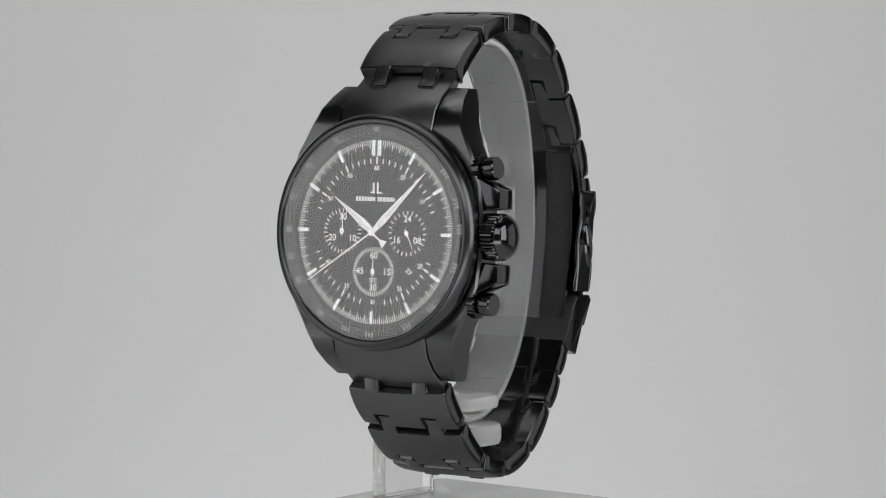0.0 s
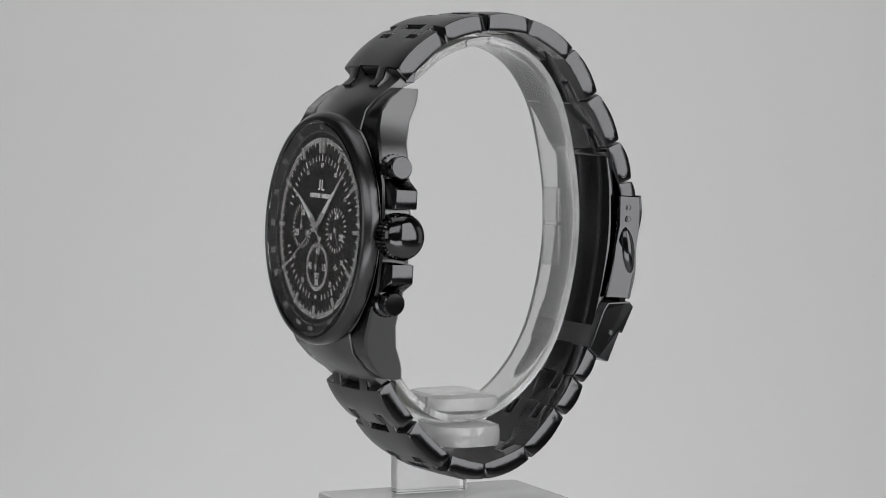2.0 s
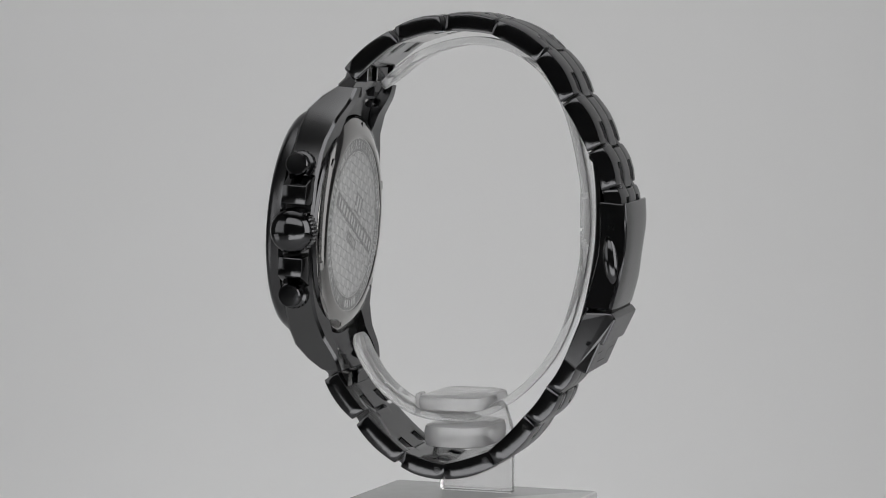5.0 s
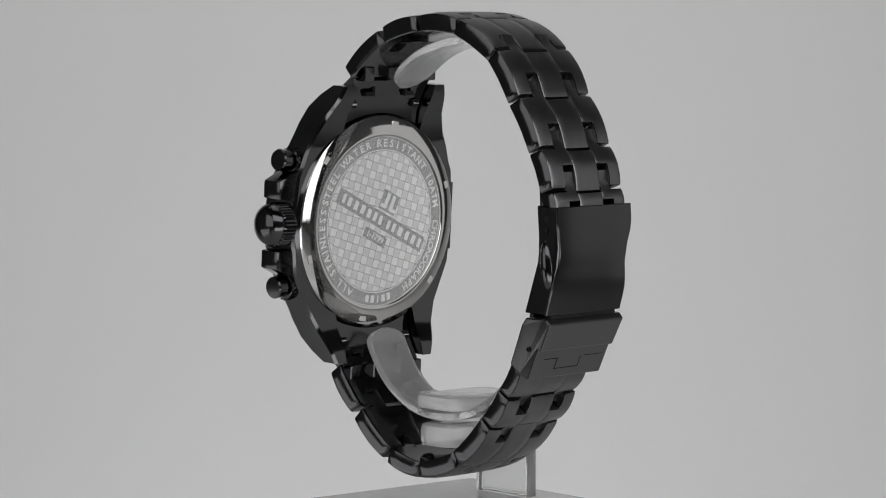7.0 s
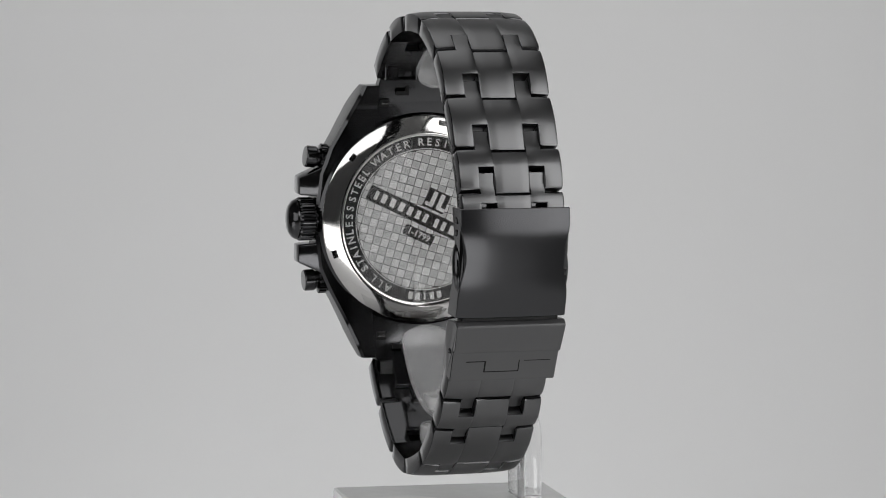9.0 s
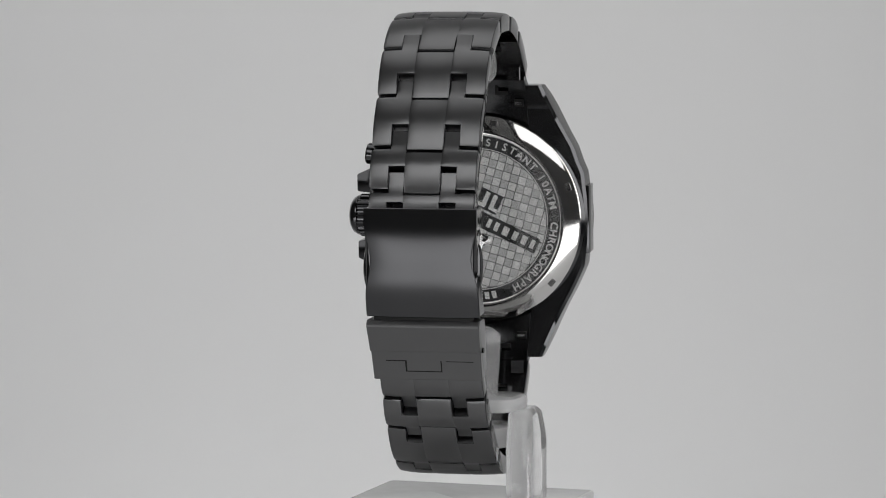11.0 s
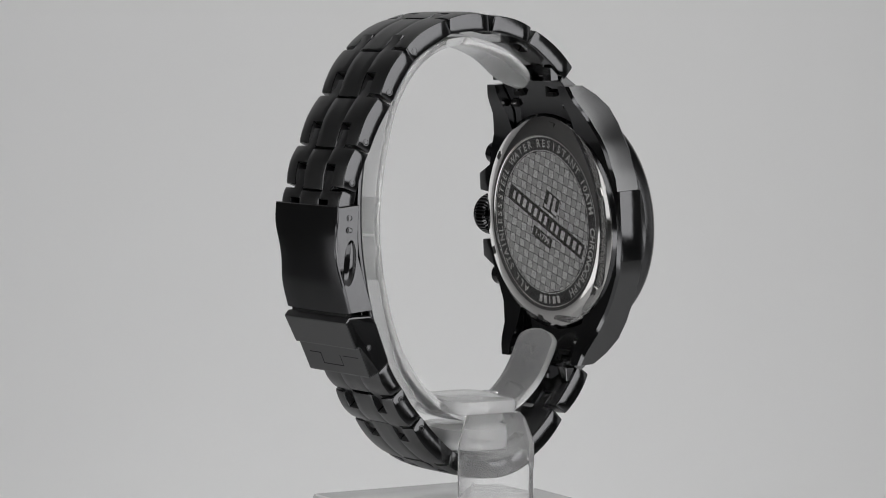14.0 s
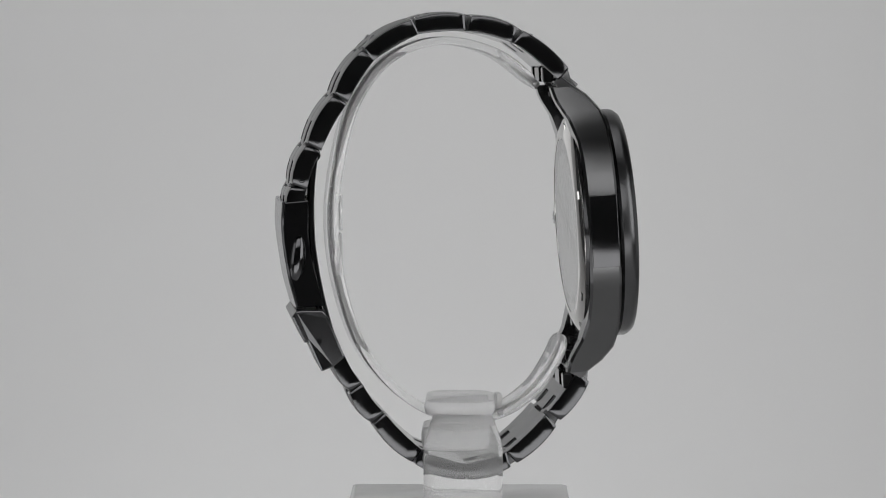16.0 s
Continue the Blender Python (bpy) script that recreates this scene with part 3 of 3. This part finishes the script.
def build_link(watch, p, q, w0, w1, thick, inward, tongue=3.3, notched=True, tight=0.0):
    """One bracelet link from the joint p (towards the case) to the joint q, in the side plane. Outline columns: edge, tongue, centre, tongue, edge."""
    p, q = Vector(p), Vector(q)
    d = (q - p).normalized()
    n = Vector((-d.y, d.x))
    if n.dot(inward - p) > 0:
        n = -n
    length = (q - p).length
    bm = bmesh.new()
    us = [-1.0, -0.94, -0.80, -0.64, -0.49, -0.37, -0.34, -0.31, -0.15, 0.0, 0.15, 0.31, 0.34, 0.37, 0.49, 0.64, 0.80, 0.94, 1.0]
    s_a, s_b, s_c, s_d = -tongue + (0.7 if tight else 0.95), 1.05 if tight else 0.4, max(length - tongue, 1.6), length - 0.22
    ss = [s_a, (s_a + s_b) / 2, s_b, s_b + 0.5] + [s_b + 0.5 + (s_c - s_b - 0.5) * k / 4 for k in range(1, 5)] + [(s_c + s_d) / 2, s_d - 0.5, s_d]
    lip = 0.3 if tight else 0.75 if length > 8 else 0.35      # the middle column laps into the next link
    drop = tight if tight else 0.45
    spots = {}

    def spot(i, j, low):
        if (i, j, low) not in spots:
            u, s = us[j], ss[i]
            if abs(u) < 0.345 and i in (2, len(ss) - 1):
                s += lip
            k = max(0.0, min(1.0, s / length))
            belly = 0.85 * math.sin(math.pi * k) ** 0.8 - 0.25
            if low:
                h = -thick + 0.4 * belly + (0.3 if i < 2 else 0)
            else:
                h = 0.15 + 0.4 * (1 - abs(u) ** 5) + belly - (drop if i < 2 else 0.0) - (0.10 if 0.33 < abs(u) < 0.35 and i >= 2 and not tight else 0.0)
            c = p + d * s + n * h
            tuck = 0.986 if abs(u) > 0.9 and (i == 2 or i == len(ss) - 1) else 1.0
            spots[i, j, low] = bm.verts.new((WX + tuck * u * (w0 + (w1 - w0) * s / length), c.x, c.y))
        return spots[i, j, low]

    def filled(i, j):
        if not (0 <= i < len(ss) - 1 and 0 <= j < len(us) - 1):
            return False
        u = abs(us[j] + us[j + 1]) / 2
        tong = 0.34 < u < 0.64
        return tong if i < 2 else not tong if i > 6 and notched else True
    for i in range(len(ss) - 1):
        for j in range(len(us) - 1):
            if not filled(i, j):
                continue
            bm.faces.new([spot(a, b, False) for a, b in ((i, j), (i, j + 1), (i + 1, j + 1), (i + 1, j))])
            bm.faces.new([spot(a, b, True) for a, b in ((i, j), (i + 1, j), (i + 1, j + 1), (i, j + 1))])
            for (a, b), e, f in (((i - 1, j), (i, j), (i, j + 1)), ((i + 1, j), (i + 1, j), (i + 1, j + 1)), ((i, j - 1), (i, j), (i + 1, j)), ((i, j + 1), (i, j + 1), (i + 1, j + 1))):
                if not filled(a, b):
                    bm.faces.new((spot(*e, False), spot(*f, False), spot(*f, True), spot(*e, True)))
    bmesh.ops.recalc_face_normals(bm, faces=bm.faces)
    for f in bm.faces:
        inner = f.normal.y * n.x + f.normal.z * n.y < -0.6
        f.material_index = 1 if inner or abs(f.normal.x) > 0.8 and abs(f.calc_center_median().x - WX) > 8 else 0
    bevel(bm, 0.27, 2, 45, 1)
    link = part("link", bm, M_BRUSHED, watch, "", True, (M_POLISHED,))
    return link, p, d, n, length


def build_pin(link, x, c, r=0.62):
    m = Matrix.Translation((x, c.x, c.y)) @ Matrix.Rotation(radians(90), 4, "Y")
    bm = bmesh.new()
    lathe(bm, [(0, -0.06), (r * 0.55, -0.06), (r * 0.55, 0.05), (0, 0.05)], 16, m)
    lathe(bm, [(r * 0.8, -0.12), (r, -0.12), (r, 0.06), (r * 0.8, 0.06)], 16, m, True)
    part("pin", bm, M_POLISHED, link, "", True)


def build_bracelet(watch):
    inward = Vector((0, 50))
    for joints, pins in ((TOP_OUT, (3, 4, 5, 6)), (LOW_OUT, (2, 3, 4, 5))):
        n = len(joints) - 1
        for i in range(n):
            w0, w1 = 10.4 - 0.9 * i / n, 10.4 - 0.9 * (i + 1) / n
            link, p, d, nn, length = build_link(watch, joints[i], joints[i + 1], w0, w1, 2.75, inward, 4.2 if i >= 4 and joints is TOP_OUT else 3.3, tight=(0.85, 0.3, 0.3)[i] if i < 3 else 0.0)
            if i in pins:
                for s in (-1, 1):
                    c = p + d * (length - 1.6) - nn * 1.3
                    build_pin(link, WX + s * (w1 - 0.02), c)
    # end links between the lugs
    for s, pts in ((1, ((20.2, -2.6), (22.2, -3.6), (24.6, -5.6), (27.0, -8.7), (28.6, -10.6))), (-1, ((20.2, -2.6), (22.2, -3.6), (24.6, -5.6), (26.8, -8.4), (28.2, -10.2)))):
        bm = bmesh.new()
        rows = []
        for k, (v, w) in enumerate(pts):
            ring = []
            for j in range(9):
                u = -10.0 + 20.0 * j / 8
                e = abs(u) / 10.0
                vv = v
                if k == 0:
                    vv = math.sqrt(max(0, 20.9 ** 2 - u * u)) if abs(u) < 10.2 else v
                    vv = min(vv, 20.9)
                ring.append((u, s * vv, w + 0.35 - 0.9 * e ** 2.5))
            for j in (8, 0):
                u = -10.0 + 20.0 * j / 8
                ring.append((u, s * (v - 1.2 if k else 17.5), (-8.5, -8.8, -9.6, -11.0, -12.0)[k]))
            rows.append(ring)
        if s < 0:
            rows = [r[::-1] for r in rows]
        loft(bm, rows)
        bmesh.ops.recalc_face_normals(bm, faces=bm.faces)
        for f in bm.faces:
            f.material_index = 1 if f.normal.z < -0.4 else 0
        bevel(bm, 0.15, 1, 40)
        end = part("end_link", put(bm, CASE), M_BRUSHED, watch, "", True, (M_POLISHED,))
        # Black blocks, slightly proud, paint the shade of the end link's notches.
        for u0, u1, v0, v1 in ((-6.4, -4.0, 24.3, 25.1), (4.0, 6.4, 24.3, 25.1), (-4.6, -4.0, 24.9, 26.2), (4.0, 4.6, 24.9, 26.2)):
            bm = bmesh.new()
            box(bm, u0, u1, min(s * v0, s * v1), max(s * v0, s * v1), -11.3, -9.4)
            part("groove_shade", put(bm, CASE), M_DARK, end)
        for u in (-8.4, 8.4):
            # Black box paints the shade inside the spring bar hole.
            bm = bmesh.new()
            box(bm, u - 0.9, u + 0.9, s * 22.0, s * 23.4, -9.9, -9.2)
            part("slot_shade", put(bm, CASE), M_DARK, end)
            bm = bmesh.new()
            lathe(bm, [(0, -0.7), (0.3, -0.7), (0.3, 0.7), (0, 0.7)], 12, CASE @ Matrix.Translation((u, s * 22.7, -9.95)) @ Matrix.Rotation(radians(90), 4, "Y"))
            part("spring_bar", bm, M_STEEL, end, "small steel spring bar")
        for u0, u1 in ((-9.5, -6.9), (-3.4, 3.4), (6.9, 9.5)):
            bm = bmesh.new()
            v, w = pts[-1]
            vs = box(bm, u0, u1, s * (v - 1.2), s * (v + 1.5), w - 3.4, w - 1.5)
            bevel(bm, 0.15, 1)
            part("end_tooth", put(bm, CASE), M_POLISHED, end, "", True)


COVER = [(32.2, 57.8), (34.3, 57.2), (34.35, 53.5), (34.1, 50.0), (33.6, 46.5), (32.9, 42.5), (31.6, 37.8)]
COVER_IN = [(26.0, 38.2), (27.4, 43), (28.6, 48.0), (29.0, 52), (28.9, 57.6)]


def build_clasp(watch):
    bm = bmesh.new()
    # outer face, waisted
    line = spline([(33.7, 57.4)] + [(y - 0.45, z) for y, z in COVER[2:]], 5)
    k = len(line)

    def half(s):
        return 10.3 - 1.1 * math.sin(math.pi * min(1, max(0, (s - 0.12) / 0.76))) ** 2
    rows = []
    for i, p in enumerate(line):
        s = i / (k - 1)
        d = (line[min(i + 1, k - 1)] - line[max(i - 1, 0)]).normalized()
        q = Vector((-d.y, d.x))
        q = q if q.x > 0 else -q
        ring = []
        for j in range(9):
            u = -1 + j / 4
            c = p + q * (0.45 - 0.35 * abs(u) ** 4)
            ring.append((WX + u * half(s), c.x, c.y))
        for j in (8, 0):
            u = -1 + j / 4
            c = p - q * 0.5
            ring.append((WX + u * half(s), c.x, c.y))
        rows.append(ring)
    loft(bm, rows)
    bevel(bm, 0.15, 1, 40)
    cover = part("clasp_cover", bm, M_SATIN, watch, "black folding clasp cover with waisted sides", True)
    # side flanges
    for s in (-1, 1):
        bm = bmesh.new()
        outline = [(y - 0.5, z) for y, z in COVER[1:]] + COVER_IN
        x = WX + s * 9.0
        extrude(bm, outline, x - 0.5, x + 0.5)
        for v in bm.verts:
            z = v.co.z
            t = (57.5 - z) / 19.5
            v.co.x += s * (0.75 - 0.75 * math.sin(math.pi * min(1, max(0, (t - 0.1) / 0.8))) ** 2)
        bevel(bm, 0.2, 1, 40)
        part("side_flange", bm, M_POLISHED, cover, "", True)
        for z in (55.2, 53.0):
            build_pin(cover, x + s * 1.2, Vector((31.0, z)), 0.6)
        bm = bmesh.new()
        m = Matrix.Translation((WX + s * 9.55, 31.0, 46.9)) @ Matrix.Rotation(radians(6), 4, "X") @ Matrix.Diagonal((1.35, 1.5, 4.6, 1))
        bmesh.ops.create_uvsphere(bm, u_segments=24, v_segments=16, radius=1.0, matrix=m)
        part("push_button", bm, M_POLISHED, cover, "polished black push button", True)
    # safety catch
    bm = bmesh.new()
    extrude(bm, [(30.3, 37.3), (31.3, 37.2), (32.1, 36.2), (29.7, 31.2), (29.1, 31.5), (26.6, 25.9), (24.4, 26.8), (22.3, 28.6), (25.4, 36.0), (26.4, 37.3)], WX - 10.3, WX + 10.3)
    for v in bm.verts:
        if v.co.z < 31.6:
            v.co.x = WX + (v.co.x - WX) * (0.975 if v.co.z > 30 else 0.965)
    bmesh.ops.recalc_face_normals(bm, faces=bm.faces)
    for f in bm.faces:
        f.material_index = 1 if abs(f.normal.x) > 0.7 else 0
    bevel(bm, 0.3, 2, 30)
    catch = part("safety_catch", bm, M_BRUSHED, watch, "black fold-over safety catch", False, (M_POLISHED,))
    for s in (-1, 1):
        build_pin(catch, WX + s * 9.75, Vector((24.6, 28.6)), 1.15)
        build_pin(catch, WX + s * 10.2, Vector((27.0, 31.6)), 0.5)
    # stepped seam of the catch
    bm = bmesh.new()
    e = Vector((29.1 - 26.6, 31.5 - 25.9)).normalized()
    o = Vector((e.y, -e.x))

    def seam(x0, x1, s0, s1):
        a, b = Vector((26.6, 25.9)) + e * s0, Vector((26.6, 25.9)) + e * s1
        vs = [bm.verts.new((WX + x, c.x, c.y)) for x, c in ((x0, a + o * 0.03), (x1, a + o * 0.03), (x1, b + o * 0.03), (x0, b + o * 0.03))]
        bm.faces.new(vs)
    seam(3.7, 7.4, 3.95, 4.15)
    seam(3.6, 3.9, 1.9, 4.15)
    seam(-2.6, 3.9, 1.8, 2.0)
    seam(-2.8, -2.6, 1.8, 4.15)
    seam(-8.6, -3.6, 3.95, 4.1)
    part("seam", bm, M_DARK, catch)
    # Black bar paints the shaded gap between cover and catch.
    bm = bmesh.new()
    box(bm, WX - 9.0, WX + 9.0, 29.8, 31.2, 36.9, 38.6)
    bevel(bm, 0.3, 2)
    part("lip", bm, M_DARK, cover, "", True)
    # inner folding blades
    bm = bmesh.new()
    ribbon(bm, spline([(27.6, 65.6), (28.2, 60), (28.3, 54), (27.9, 47.9), (26.4, 39.5), (24.2, 31.5), (22.0, 25.4)], 5), 8.8, 1.0)
    bevel(bm, 0.25, 2, 40)
    part("inner_blade", bm, M_POLISHED, watch, "long curved inner clasp blade", True)
    bm = bmesh.new()
    m = Matrix.Translation((WX, 27.6, 65.8)) @ Matrix.Rotation(radians(90), 4, "Y")
    lathe(bm, [(0, -8.8), (0.9, -8.8), (1.0, -8.6), (1.0, 8.6), (0.9, 8.8), (0, 8.8)], 24, m)
    part("hinge", bm, M_POLISHED, watch, "", True)
    bm = bmesh.new()
    ribbon(bm, spline([(29.6, 62.0), (29.8, 56), (29.4, 49.0), (27.9, 41.0), (25.6, 33.0), (22.9, 25.0)], 5), 7.6, 0.8)
    bevel(bm, 0.2, 1, 40)
    part("outer_blade", bm, M_POLISHED, watch, "", True)
    # end piece below the catch
    build_link(watch, (21.0, 22.0), (24.6, 28.0), 9.5, 9.4, 2.4, Vector((0, 50)), notched=False)


def build_watch():
    watch = new("wristwatch")
    tagged(watch, "black steel chronograph wristwatch clasped round an acrylic stand", "wristwatch")
    build_case(watch)
    build_bezel(watch)
    build_dial(watch)
    build_crown(watch)
    build_caseback(watch)
    build_bracelet(watch)
    build_clasp(watch)
    return watch


turntable = build_turntable()
stand = build_stand()
watch = build_watch()


def motions():
    for thing in (turntable, stand, watch):
        walk(thing, [(t, pose(0, 0, 0, 0, 0, -31.33 - 14.526 * t)) for t in range(17)])


motions()
